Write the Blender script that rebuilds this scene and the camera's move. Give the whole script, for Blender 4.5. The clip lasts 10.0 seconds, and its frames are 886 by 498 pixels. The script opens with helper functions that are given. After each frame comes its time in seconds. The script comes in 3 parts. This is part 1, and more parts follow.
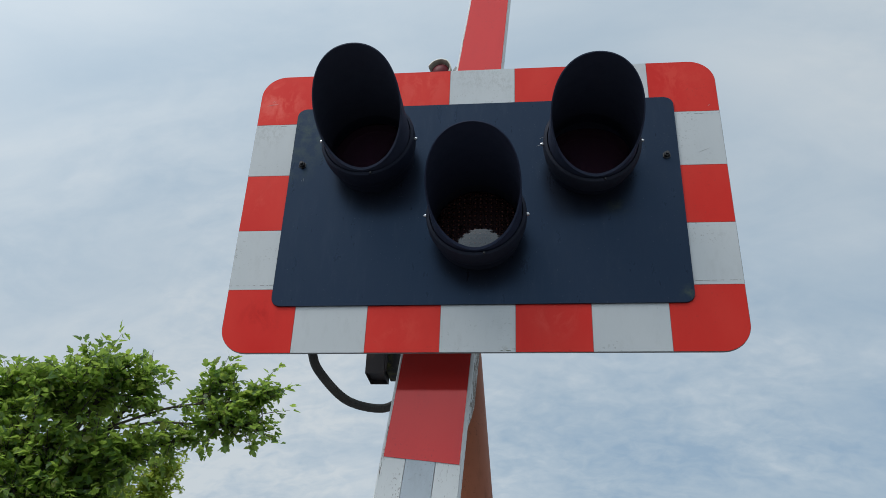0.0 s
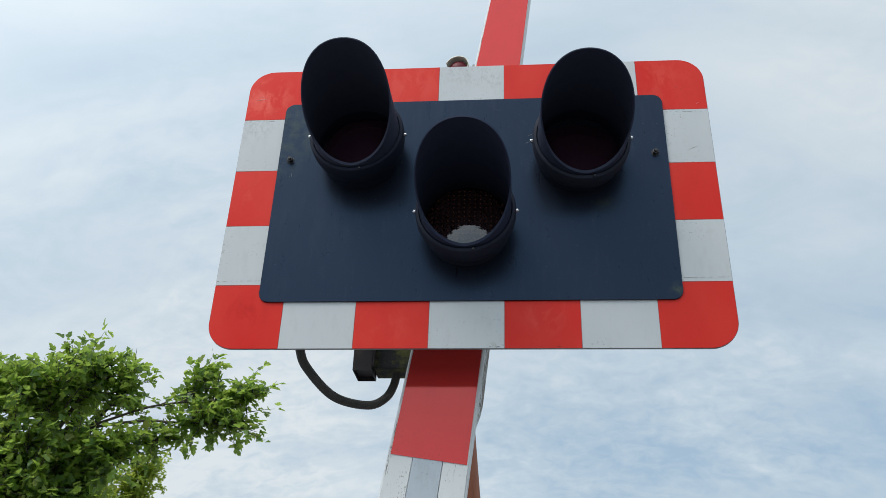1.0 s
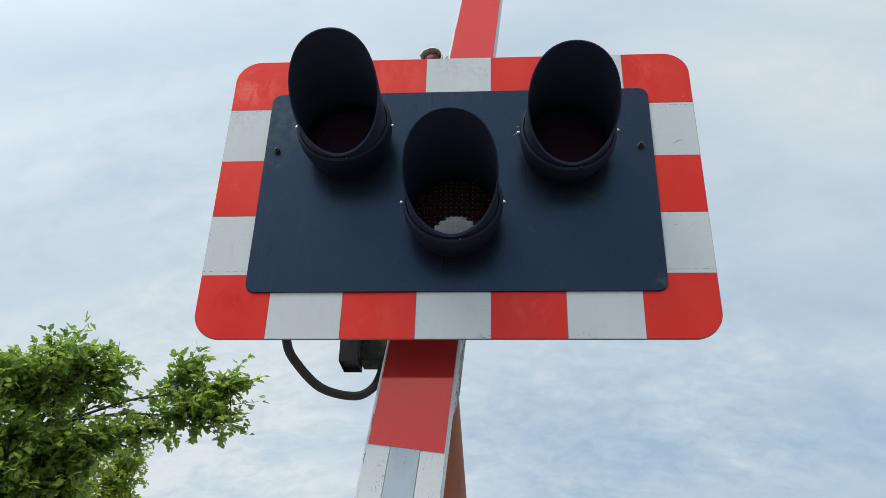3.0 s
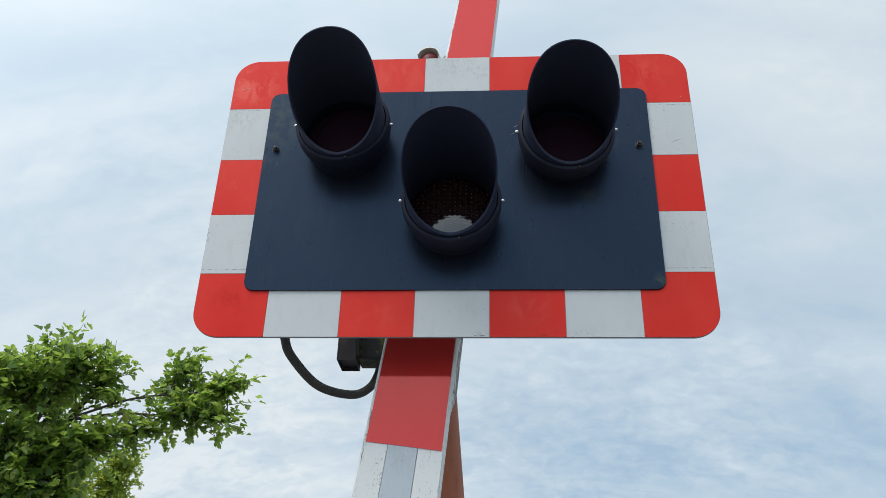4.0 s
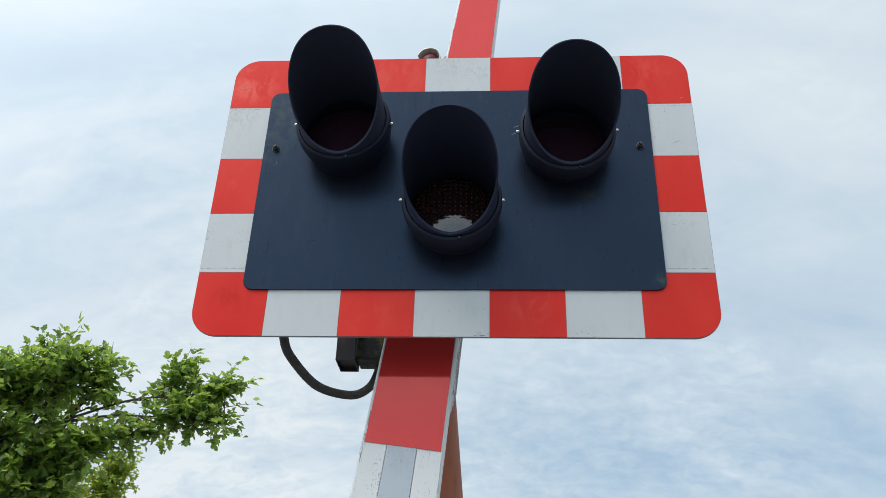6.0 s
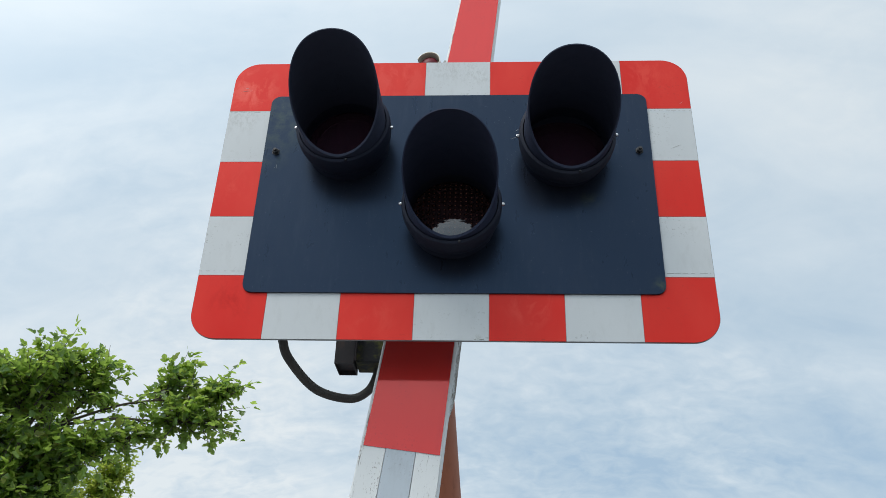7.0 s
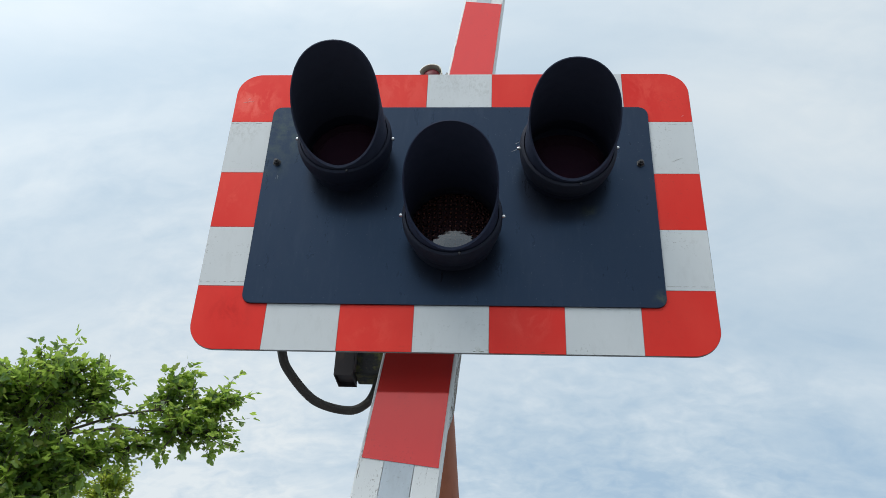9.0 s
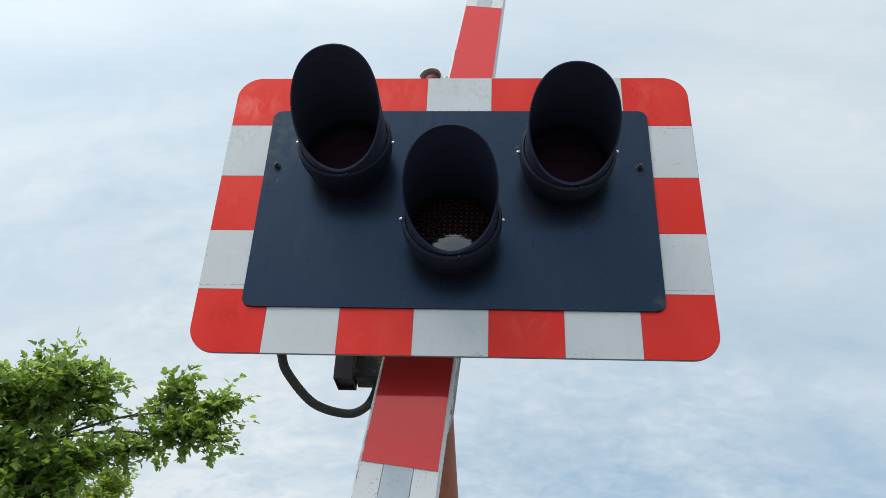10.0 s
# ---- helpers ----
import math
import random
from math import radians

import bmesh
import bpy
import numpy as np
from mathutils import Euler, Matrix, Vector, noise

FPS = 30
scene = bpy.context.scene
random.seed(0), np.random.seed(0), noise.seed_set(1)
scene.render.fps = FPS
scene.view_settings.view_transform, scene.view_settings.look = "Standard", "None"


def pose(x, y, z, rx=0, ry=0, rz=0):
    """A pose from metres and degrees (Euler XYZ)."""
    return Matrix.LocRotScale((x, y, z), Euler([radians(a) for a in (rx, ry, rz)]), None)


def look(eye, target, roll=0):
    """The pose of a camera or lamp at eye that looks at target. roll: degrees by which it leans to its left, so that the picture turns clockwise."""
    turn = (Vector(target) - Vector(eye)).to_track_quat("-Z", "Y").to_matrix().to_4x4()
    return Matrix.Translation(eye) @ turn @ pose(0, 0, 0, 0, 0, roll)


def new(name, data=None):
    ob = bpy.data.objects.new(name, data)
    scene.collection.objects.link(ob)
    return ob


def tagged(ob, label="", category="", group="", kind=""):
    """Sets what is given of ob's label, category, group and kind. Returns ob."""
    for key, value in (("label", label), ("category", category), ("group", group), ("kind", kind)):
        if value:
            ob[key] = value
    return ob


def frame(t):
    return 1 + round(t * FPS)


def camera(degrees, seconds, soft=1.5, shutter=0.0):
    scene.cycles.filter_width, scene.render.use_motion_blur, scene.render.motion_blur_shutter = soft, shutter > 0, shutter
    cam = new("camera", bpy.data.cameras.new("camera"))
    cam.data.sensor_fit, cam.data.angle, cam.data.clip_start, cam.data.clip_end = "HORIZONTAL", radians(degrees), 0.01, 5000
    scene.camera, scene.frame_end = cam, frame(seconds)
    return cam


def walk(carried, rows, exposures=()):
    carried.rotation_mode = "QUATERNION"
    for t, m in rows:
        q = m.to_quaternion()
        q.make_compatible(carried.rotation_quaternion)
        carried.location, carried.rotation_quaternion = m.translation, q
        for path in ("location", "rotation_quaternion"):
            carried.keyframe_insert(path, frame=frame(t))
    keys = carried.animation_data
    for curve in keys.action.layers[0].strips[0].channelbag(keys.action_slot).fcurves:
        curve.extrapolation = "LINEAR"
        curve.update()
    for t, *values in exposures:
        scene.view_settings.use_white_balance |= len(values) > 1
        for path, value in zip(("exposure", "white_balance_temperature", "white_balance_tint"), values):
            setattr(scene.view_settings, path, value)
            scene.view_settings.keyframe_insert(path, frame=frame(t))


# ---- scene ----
cam = camera(54.6, 10.0, 0.65)
PATH = [
    (0, (0.134, -1.788, 1.654), (-0.081, -0.045, 2.611), 2.4),
    (0.5, (0.133, -1.78, 1.653), (-0.07, -0.036, 2.61), 2.3),
    (1, (0.122, -1.779, 1.646), (-0.056, -0.034, 2.606), 2.1),
    (1.5, (0.121, -1.786, 1.64), (-0.039, -0.038, 2.598), 2.0),
    (2, (0.111, -1.793, 1.634), (-0.029, -0.04, 2.588), 1.6),
    (2.5, (0.114, -1.78, 1.635), (-0.027, -0.026, 2.587), 1.7),
    (4, (0.107, -1.779, 1.624), (-0.022, -0.028, 2.581), 1.7),
    (4.5, (0.103, -1.774, 1.618), (-0.021, -0.025, 2.58), 1.7),
    (5, (0.106, -1.772, 1.618), (-0.02, -0.024, 2.581), 1.9),
    (5.5, (0.104, -1.767, 1.616), (-0.021, -0.02, 2.583), 1.9),
    (7, (0.092, -1.766, 1.612), (-0.022, -0.026, 2.591), 2.0),
    (7.5, (0.093, -1.762, 1.608), (-0.022, -0.027, 2.598), 2.2),
    (8, (0.098, -1.765, 1.612), (-0.021, -0.032, 2.604), 2.3),
    (8.5, (0.098, -1.762, 1.613), (-0.022, -0.033, 2.612), 2.4),
    (9, (0.097, -1.763, 1.614), (-0.023, -0.036, 2.617), 2.5),
    (9.5, (0.099, -1.765, 1.617), (-0.022, -0.04, 2.621), 2.5),
    (10, (0.099, -1.767, 1.614), (-0.022, -0.044, 2.622), 2.6),
]
EXPOSURES = [(0, -0.33, 6350, 10), (0.2, -0.20, 6420, 10), (0.4, -0.02, 6500, 10), (1, -0.02, 6500, 10), (2, -0.02, 6500, 10), (2.5, -0.03, 6500, 10), (4, 0.05, 6500, 10), (4.5, 0.12, 6500, 10), (5.5, 0.12, 6500, 10), (7, 0.05, 6500, 10), (10, 0.05, 6500, 10)]
walk(cam, [(t, look(eye, target, roll)) for t, eye, target, roll in PATH], EXPOSURES)

# ---- world, sun, exposure ----
SUN = Vector((-0.40, -0.40, 0.82)).normalized()
world = bpy.data.worlds.new("overcast_sky")
scene.world = world
world.use_nodes = True
wn = world.node_tree.nodes
wl = world.node_tree.links
wn.clear()


def wnode(kind, **values):
    n = wn.new(kind)
    for k, v in values.items():
        n.inputs[k].default_value = v
    return n


def ramp(tree, source, stops):
    n = tree.nodes.new("ShaderNodeValToRGB")
    while len(n.color_ramp.elements) < len(stops):
        n.color_ramp.elements.new(0.5)
    for e, (p, c) in zip(n.color_ramp.elements, stops):
        e.position, e.color = p, (*c, 1)
    tree.links.new(source, n.inputs[0])
    return n.outputs[0]


def mixed(tree, factor, a, b, mode="MIX"):
    n = tree.nodes.new("ShaderNodeMix")
    n.data_type, n.blend_type = "RGBA", mode
    for value, socket in ((factor, n.inputs[0]), (a, n.inputs[6]), (b, n.inputs[7])):
        if isinstance(value, bpy.types.NodeSocket):
            tree.links.new(value, socket)
        elif isinstance(value, (int, float)):
            socket.default_value = value
        else:
            socket.default_value = (*value, 1)
    return n.outputs[2]


def calc(tree, op, a, b=0.0, c=0.0):
    n = tree.nodes.new("ShaderNodeMath")
    n.operation = op
    for value, socket in zip((a, b, c), n.inputs):
        if isinstance(value, bpy.types.NodeSocket):
            tree.links.new(value, socket)
        else:
            socket.default_value = value
    return n.outputs[0]


def noise_of(tree, coords, scale, detail=4.0, rough=0.55, distort=0.0):
    n = tree.nodes.new("ShaderNodeTexNoise")
    n.inputs["Scale"].default_value, n.inputs["Detail"].default_value = scale, detail
    n.inputs["Roughness"].default_value, n.inputs["Distortion"].default_value = rough, distort
    if coords is not None:
        tree.links.new(coords, n.inputs["Vector"])
    return n.outputs["Fac"]


def mapped(tree, coords, scale=(1, 1, 1), turn=(0, 0, 0), shift=(0, 0, 0)):
    n = tree.nodes.new("ShaderNodeMapping")
    n.inputs["Scale"].default_value, n.inputs["Rotation"].default_value, n.inputs["Location"].default_value = scale, turn, shift
    tree.links.new(coords, n.inputs["Vector"])
    return n.outputs[0]


def build_sky():
    t = world.node_tree
    sky = wn.new("ShaderNodeTexSky")
    sky.sky_type, sky.sun_disc = "NISHITA", False
    sky.sun_elevation = math.asin(SUN.z)
    sky.sun_rotation = math.atan2(SUN.x, SUN.y)
    sky.dust_density = 2.0
    blue = mixed(t, 1.0, sky.outputs[0], (0.11, 0.11, 0.11), "MULTIPLY")
    way = wn.new("ShaderNodeTexCoord").outputs["Generated"]
    parts = wn.new("ShaderNodeSeparateXYZ")
    wl.new(way, parts.inputs[0])
    # flat cloud deck: directions spread out towards the horizon
    up = calc(t, "ADD", calc(t, "MAXIMUM", parts.outputs[2], 0.0), 0.55)
    deck = wn.new("ShaderNodeCombineXYZ")
    wl.new(calc(t, "DIVIDE", parts.outputs[0], up), deck.inputs[0])
    wl.new(calc(t, "DIVIDE", parts.outputs[1], up), deck.inputs[1])
    deck = deck.outputs[0]
    broad = noise_of(t, mapped(t, deck, (1.0, 1.3, 1), (0, 0, 0.35), (1.884, 0.872, 0)), 1.5, 3, 0.45, 0.3)
    streaks = noise_of(t, mapped(t, deck, (0.8, 2.4, 1), (0, 0, 0.55), (0.046, 2.185, 0)), 2.6, 7, 0.52, 0.6)
    wisps = noise_of(t, mapped(t, deck, (1.0, 1.7, 1), (0, 0, 0.45), (4.2, 1.1, 0)), 7.0, 10, 0.6, 0.9)
    cells = noise_of(t, mapped(t, deck, (1.0, 1.5, 1), (0, 0, 0.25), (1.7, 8.3, 0)), 34.0, 6, 0.55, 0.5)
    # fine texture gathers in some stretches and thins out towards the zenith
    where = ramp(t, noise_of(t, mapped(t, deck, (1.0, 1.2, 1), (0, 0, 0.2), (6.1, 3.3, 0)), 2.3, 2, 0.5), [(0.40, (0.35, 0.35, 0.35)), (0.56, (1, 1, 1))])
    low = ramp(t, parts.outputs[2], [(0.22, (1, 1, 1)), (0.60, (0.22, 0.22, 0.22))])
    fine = calc(t, "ADD", calc(t, "MULTIPLY_ADD", wisps, 0.60, -0.30), calc(t, "MULTIPLY", calc(t, "MULTIPLY_ADD", cells, 0.40, -0.20), where))
    fine = calc(t, "MULTIPLY", fine, calc(t, "MULTIPLY", low, calc(t, "MULTIPLY_ADD", where, 0.7, 0.3)))
    cover = calc(t, "ADD", calc(t, "ADD", calc(t, "MULTIPLY", broad, 0.62), calc(t, "MULTIPLY", streaks, 0.38)), fine)
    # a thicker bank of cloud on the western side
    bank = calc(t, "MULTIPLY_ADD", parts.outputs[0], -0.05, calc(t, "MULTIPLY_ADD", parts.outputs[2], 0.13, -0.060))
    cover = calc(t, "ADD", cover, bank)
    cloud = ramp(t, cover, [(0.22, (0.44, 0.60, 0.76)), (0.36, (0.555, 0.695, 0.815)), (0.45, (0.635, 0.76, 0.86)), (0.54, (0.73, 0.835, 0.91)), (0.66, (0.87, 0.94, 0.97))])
    # the veil is brighter round the hidden sun
    near = wn.new("ShaderNodeVectorMath")
    near.operation = "DOT_PRODUCT"
    wl.new(way, near.inputs[0])
    near.inputs[1].default_value = SUN
    glow = calc(t, "POWER", calc(t, "MAXIMUM", near.outputs["Value"], 0.0), 2.0)
    bright = calc(t, "ADD", calc(t, "MULTIPLY", glow, SKY_GLOW), 0.90)
    scaled = wn.new("ShaderNodeVectorMath")
    scaled.operation = "SCALE"
    wl.new(cloud, scaled.inputs[0])
    wl.new(bright, scaled.inputs["Scale"])
    total = mixed(t, 0.9, blue, scaled.outputs[0])
    back = wnode("ShaderNodeBackground", Strength=SKY_STRENGTH)
    wl.new(total, back.inputs[0])
    wl.new(back.outputs[0], wn.new("ShaderNodeOutputWorld").inputs[0])


SKY_GLOW, SKY_STRENGTH = 1.12, 1.0
build_sky()
sun_data = bpy.data.lights.new("sun", "SUN")
sun_data.energy, sun_data.angle, sun_data.color = 1.5, radians(28), (1.0, 0.96, 0.9)
new("sun", sun_data).matrix_world = look(SUN * 50, (0, 0, 0))


# ---- materials ----
def material(name):
    m = bpy.data.materials.new(name)
    m.use_nodes = True
    return m, m.node_tree, m.node_tree.nodes["Principled BSDF"]


def coords_of(t):
    return t.nodes.new("ShaderNodeTexCoord").outputs["Object"]


def bump(t, shader, height, strength, distance):
    n = t.nodes.new("ShaderNodeBump")
    n.inputs["Strength"].default_value, n.inputs["Distance"].default_value = strength, distance
    t.links.new(height, n.inputs["Height"])
    t.links.new(n.outputs[0], shader.inputs["Normal"])


def painted(name, colour, worn, rough=0.4, dirt=(0.12, 0.12, 0.09), dirt_amount=0.25, metal=0.0, spec=0.5, streak=6.0, relief=0.15, coat=0.0, per_piece=0.06, tint=(1, 1, 1)):
    """Paint or sheeting with slow fading, fine grime and specks."""
    m, t, b = material(name)
    at = coords_of(t)
    slow = noise_of(t, mapped(t, at, (1, 1, 0.5)), 5.0, 4, 0.55)
    info = t.nodes.new("ShaderNodeObjectInfo").outputs["Random"]
    tone = mixed(t, ramp(t, slow, [(0.3, (0, 0, 0)), (0.7, (1, 1, 1))]), colour, worn)
    tone = mixed(t, calc(t, "MULTIPLY", info, per_piece), tone, (0.35, 0.34, 0.32))
    grime = noise_of(t, mapped(t, at, (1, 1, 0.35)), streak * 6, 8, 0.7)
    spots = noise_of(t, at, 160.0, 3, 0.6)
    mask = calc(t, "MULTIPLY", ramp(t, grime, [(0.52, (0, 0, 0)), (0.72, (1, 1, 1))]), dirt_amount)
    tone = mixed(t, mask, tone, dirt)
    gather = ramp(t, noise_of(t, mapped(t, at, (1, 1, 1), (0, 0, 0), (3, 5, 1)), 7.0, 3, 0.6), [(0.5, (0, 0, 0)), (0.68, (1, 1, 1))])
    specks = calc(t, "MULTIPLY", ramp(t, spots, [(0.60, (0, 0, 0)), (0.66, (1, 1, 1))]), calc(t, "MULTIPLY", gather, min(0.9, dirt_amount * 5)))
    tone = mixed(t, specks, tone, dirt)
    t.links.new(tone, b.inputs["Base Color"])
    t.links.new(calc(t, "MULTIPLY_ADD", grime, 0.7 * rough, 0.65 * rough), b.inputs["Roughness"])
    b.inputs["Metallic"].default_value, b.inputs["Specular IOR Level"].default_value, b.inputs["Coat Weight"].default_value = metal, spec, coat
    b.inputs["Coat Roughness"].default_value = 0.08
    b.inputs["Specular Tint"].default_value = (*tint, 1)
    bump(t, b, calc(t, "ADD", calc(t, "MULTIPLY", slow, 2.0), grime), relief, 0.001)
    return m


RED = painted("red_reflective_sheet", (0.61, 0.015, 0.010), (0.69, 0.042, 0.028), 0.42, (0.52, 0.035, 0.025), 0.16, metal=0.12, spec=0.15, per_piece=0.03)
WHITE = painted("white_reflective_sheet", (0.555, 0.575, 0.575), (0.51, 0.535, 0.54), 0.4, (0.20, 0.20, 0.18), 0.13)
ALUMINIUM = painted("dull_aluminium", (0.30, 0.31, 0.31), (0.22, 0.23, 0.23), 0.5, (0.08, 0.08, 0.07), 0.5, 0.6)
PLATE = painted("dark_blue_grey_plate_paint", (0.0010, 0.0030, 0.0105), (0.0015, 0.0038, 0.0120), 0.30, (0.03, 0.033, 0.033), 0.14, spec=0.44, relief=0.05, tint=(0.31, 0.57, 1.0))
# blue-black lifted: lens glare and shadow tint put into the hood's colour
HOOD = painted("black_hood_plastic", (0.022, 0.030, 0.060), (0.026, 0.034, 0.064), 0.62, (0.03, 0.032, 0.04), 0.15, spec=0.12)
# darker copy of the hood plastic: shade under the lamps painted into rim and body
RIM = painted("shaded_black_rim", (0.005, 0.009, 0.024), (0.007, 0.011, 0.027), 0.6, (0.015, 0.017, 0.025), 0.15, spec=0.12)
# the same plastic on inward faces, with the hood's inner shade in its colour
HOOD_IN = painted("black_hood_inside_shade", (0.021, 0.026, 0.050), (0.024, 0.029, 0.054), 0.85, (0.015, 0.015, 0.02), 0.1, spec=0.06)
CHROME = painted("bright_screw_steel", (0.7, 0.7, 0.7), (0.6, 0.6, 0.6), 0.25, (0.2, 0.2, 0.2), 0.3, 1.0)
BLACK_BOLT = painted("black_bolt", (0.006, 0.006, 0.009), (0.012, 0.012, 0.015), 0.45, (0.03, 0.03, 0.03), 0.3)
ARM_RED = painted("glossy_red_arm_sheet", (0.66, 0.017, 0.013), (0.70, 0.023, 0.017), 0.08, (0.4, 0.03, 0.03), 0.15, metal=0.24, relief=0.015, coat=0.24)
ARM_GREY = painted("grey_arm_strip", (0.50, 0.55, 0.59), (0.46, 0.51, 0.55), 0.35, (0.2, 0.2, 0.2), 0.2)
RUST_POST = painted("rust_brown_post_paint", (0.40, 0.110, 0.038), (0.30, 0.080, 0.030), 0.6, (0.05, 0.02, 0.012), 0.35, relief=0.4)
BOX_BLACK = painted("weathered_black_box", (0.020, 0.019, 0.024), (0.040, 0.030, 0.030), 0.55, (0.13, 0.07, 0.05), 0.55, relief=0.4)
GRIME = painted("dark_grime", (0.22, 0.21, 0.19), (0.36, 0.35, 0.33), 0.8, (0.05, 0.05, 0.05), 0.3)
CREAM = painted("cream_lamp_casing", (0.80, 0.76, 0.62), (0.72, 0.68, 0.55), 0.5, (0.2, 0.17, 0.1), 0.4)


def stain_plate():
    """Olive algae film near the plate's edges."""
    t = PLATE.node_tree
    b = t.nodes["Principled BSDF"]
    clean = b.inputs["Base Color"].links[0].from_socket
    at = coords_of(t)
    cloudy = noise_of(t, at, 40.0, 6, 0.7)
    for place, size, amount in (((-0.475, -0.006, 2.98), 0.13, 0.75), ((-0.47, -0.006, 2.87), 0.06, 0.5), ((0.478, -0.006, 2.508), 0.028, 1.0), ((0.33, -0.006, 2.74), 0.03, 0.5)):
        d = t.nodes.new("ShaderNodeVectorMath")
        d.operation = "DISTANCE"
        t.links.new(at, d.inputs[0])
        d.inputs[1].default_value = place
        near = ramp(t, calc(t, "DIVIDE", d.outputs["Value"], size), [(0.2, (1, 1, 1)), (1.0, (0, 0, 0))])
        mask = calc(t, "MULTIPLY", calc(t, "MULTIPLY", near, ramp(t, cloudy, [(0.42, (0, 0, 0)), (0.62, (1, 1, 1))])), amount)
        clean = mixed(t, mask, clean, (0.055, 0.062, 0.028))
    dust = noise_of(t, mapped(t, at, (1, 1, 0.16)), 55.0, 6, 0.65)
    clean = mixed(t, calc(t, "MULTIPLY", ramp(t, dust, [(0.54, (0, 0, 0)), (0.72, (1, 1, 1))]), 0.2), clean, (0.045, 0.052, 0.062))
    flecks = ramp(t, noise_of(t, at, 210.0, 2, 0.5), [(0.72, (0, 0, 0)), (0.76, (1, 1, 1))])
    clean = mixed(t, calc(t, "MULTIPLY", flecks, 0.3), clean, (0.16, 0.17, 0.18))
    t.links.new(clean, b.inputs["Base Color"])


stain_plate()


def blotch_sheet(mat, blotches, scale):
    """Blotches with shapes of their own on a sheet: place, size, amount, colour."""
    t = mat.node_tree
    b = t.nodes["Principled BSDF"]
    clean = b.inputs["Base Color"].links[0].from_socket
    at = coords_of(t)
    grain = ramp(t, noise_of(t, mapped(t, at, (1, 1, 0.6)), scale, 6, 0.7, 0.4), [(0.47, (0, 0, 0)), (0.60, (1, 1, 1))])
    for place, size, amount, colour in blotches:
        d = t.nodes.new("ShaderNodeVectorMath")
        d.operation = "DISTANCE"
        t.links.new(at, d.inputs[0])
        d.inputs[1].default_value = place
        near = ramp(t, calc(t, "DIVIDE", d.outputs["Value"], size), [(0.1, (1, 1, 1)), (1.0, (0, 0, 0))])
        clean = mixed(t, calc(t, "MULTIPLY", calc(t, "MULTIPLY", near, grain), amount), clean, colour)
    t.links.new(clean, b.inputs["Base Color"])


# grey smudges on the white panels, an olive one at the bottom edge
blotch_sheet(WHITE, [((-0.575, -0.0016, 2.985), 0.06, 0.24, (0.22, 0.23, 0.20)), ((-0.545, -0.0016, 3.0), 0.05, 0.2, (0.25, 0.25, 0.22)), ((-0.04, -0.0016, 3.16), 0.06, 0.28, (0.20, 0.20, 0.17)),
                    ((0.03, -0.0016, 3.15), 0.06, 0.28, (0.20, 0.20, 0.17)), ((0.07, -0.0016, 3.12), 0.03, 0.25, (0.22, 0.22, 0.19)), ((0.56, -0.0016, 2.66), 0.03, 0.2, (0.3, 0.3, 0.28)), ((0.06, -0.0016, 2.376), 0.012, 0.6, (0.16, 0.16, 0.07))], 120.0)
# paler blotches on the red panels, a darker one at lower left
blotch_sheet(RED, [((-0.55, -0.0016, 3.09), 0.09, 0.55, (0.78, 0.16, 0.12)), ((-0.16, -0.0016, 3.14), 0.11, 0.4, (0.76, 0.12, 0.09)), ((0.49, -0.0016, 3.13), 0.12, 0.35, (0.76, 0.10, 0.07)),
                  ((-0.51, -0.0016, 2.47), 0.07, 0.6, (0.48, 0.011, 0.008)), ((-0.19, -0.0016, 2.43), 0.08, 0.4, (0.76, 0.10, 0.07)), ((0.18, -0.0016, 2.46), 0.07, 0.4, (0.78, 0.13, 0.10)), ((-0.56, -0.0016, 2.79), 0.07, 0.35, (0.76, 0.10, 0.07))], 22.0)


def weathered_wood(name, bare_from, scale, stretch=0.07):
    """White paint on timber, flaked along the grain down to grey wood."""
    m, t, b = material(name)
    at = coords_of(t)
    grain = noise_of(t, mapped(t, at, (1, 1, stretch)), scale, 9, 0.72, 0.2)
    patch = noise_of(t, mapped(t, at, (1, 1, 0.3)), 9.0, 5, 0.6)
    bare = calc(t, "ADD", calc(t, "MULTIPLY", grain, 0.6), calc(t, "MULTIPLY", patch, 0.4))
    mask = ramp(t, bare, [(bare_from, (0, 0, 0)), (bare_from + 0.03, (1, 1, 1))])
    specks = ramp(t, noise_of(t, mapped(t, at, (1, 1, 0.5)), 330.0, 2, 0.5), [(0.62, (0, 0, 0)), (0.68, (0.7, 0.7, 0.7))])
    where = ramp(t, noise_of(t, mapped(t, at, (1, 1, 0.6), (0, 0, 0), (7, 0, 2)), 14.0, 4, 0.6), [(0.46, (0, 0, 0)), (0.6, (1, 1, 1))])
    mask = calc(t, "MAXIMUM", mask, calc(t, "MULTIPLY", specks, where))
    paint = mixed(t, patch, (0.80, 0.81, 0.79), (0.70, 0.71, 0.70))
    wood = mixed(t, grain, (0.30, 0.24, 0.19), (0.08, 0.06, 0.045))
    t.links.new(mixed(t, mask, paint, wood), b.inputs["Base Color"])
    b.inputs["Roughness"].default_value = 0.85
    b.inputs["Specular IOR Level"].default_value = 0.2
    bump(t, b, calc(t, "SUBTRACT", calc(t, "MULTIPLY", grain, 0.5), mask), 0.35, 0.0015)
    return m


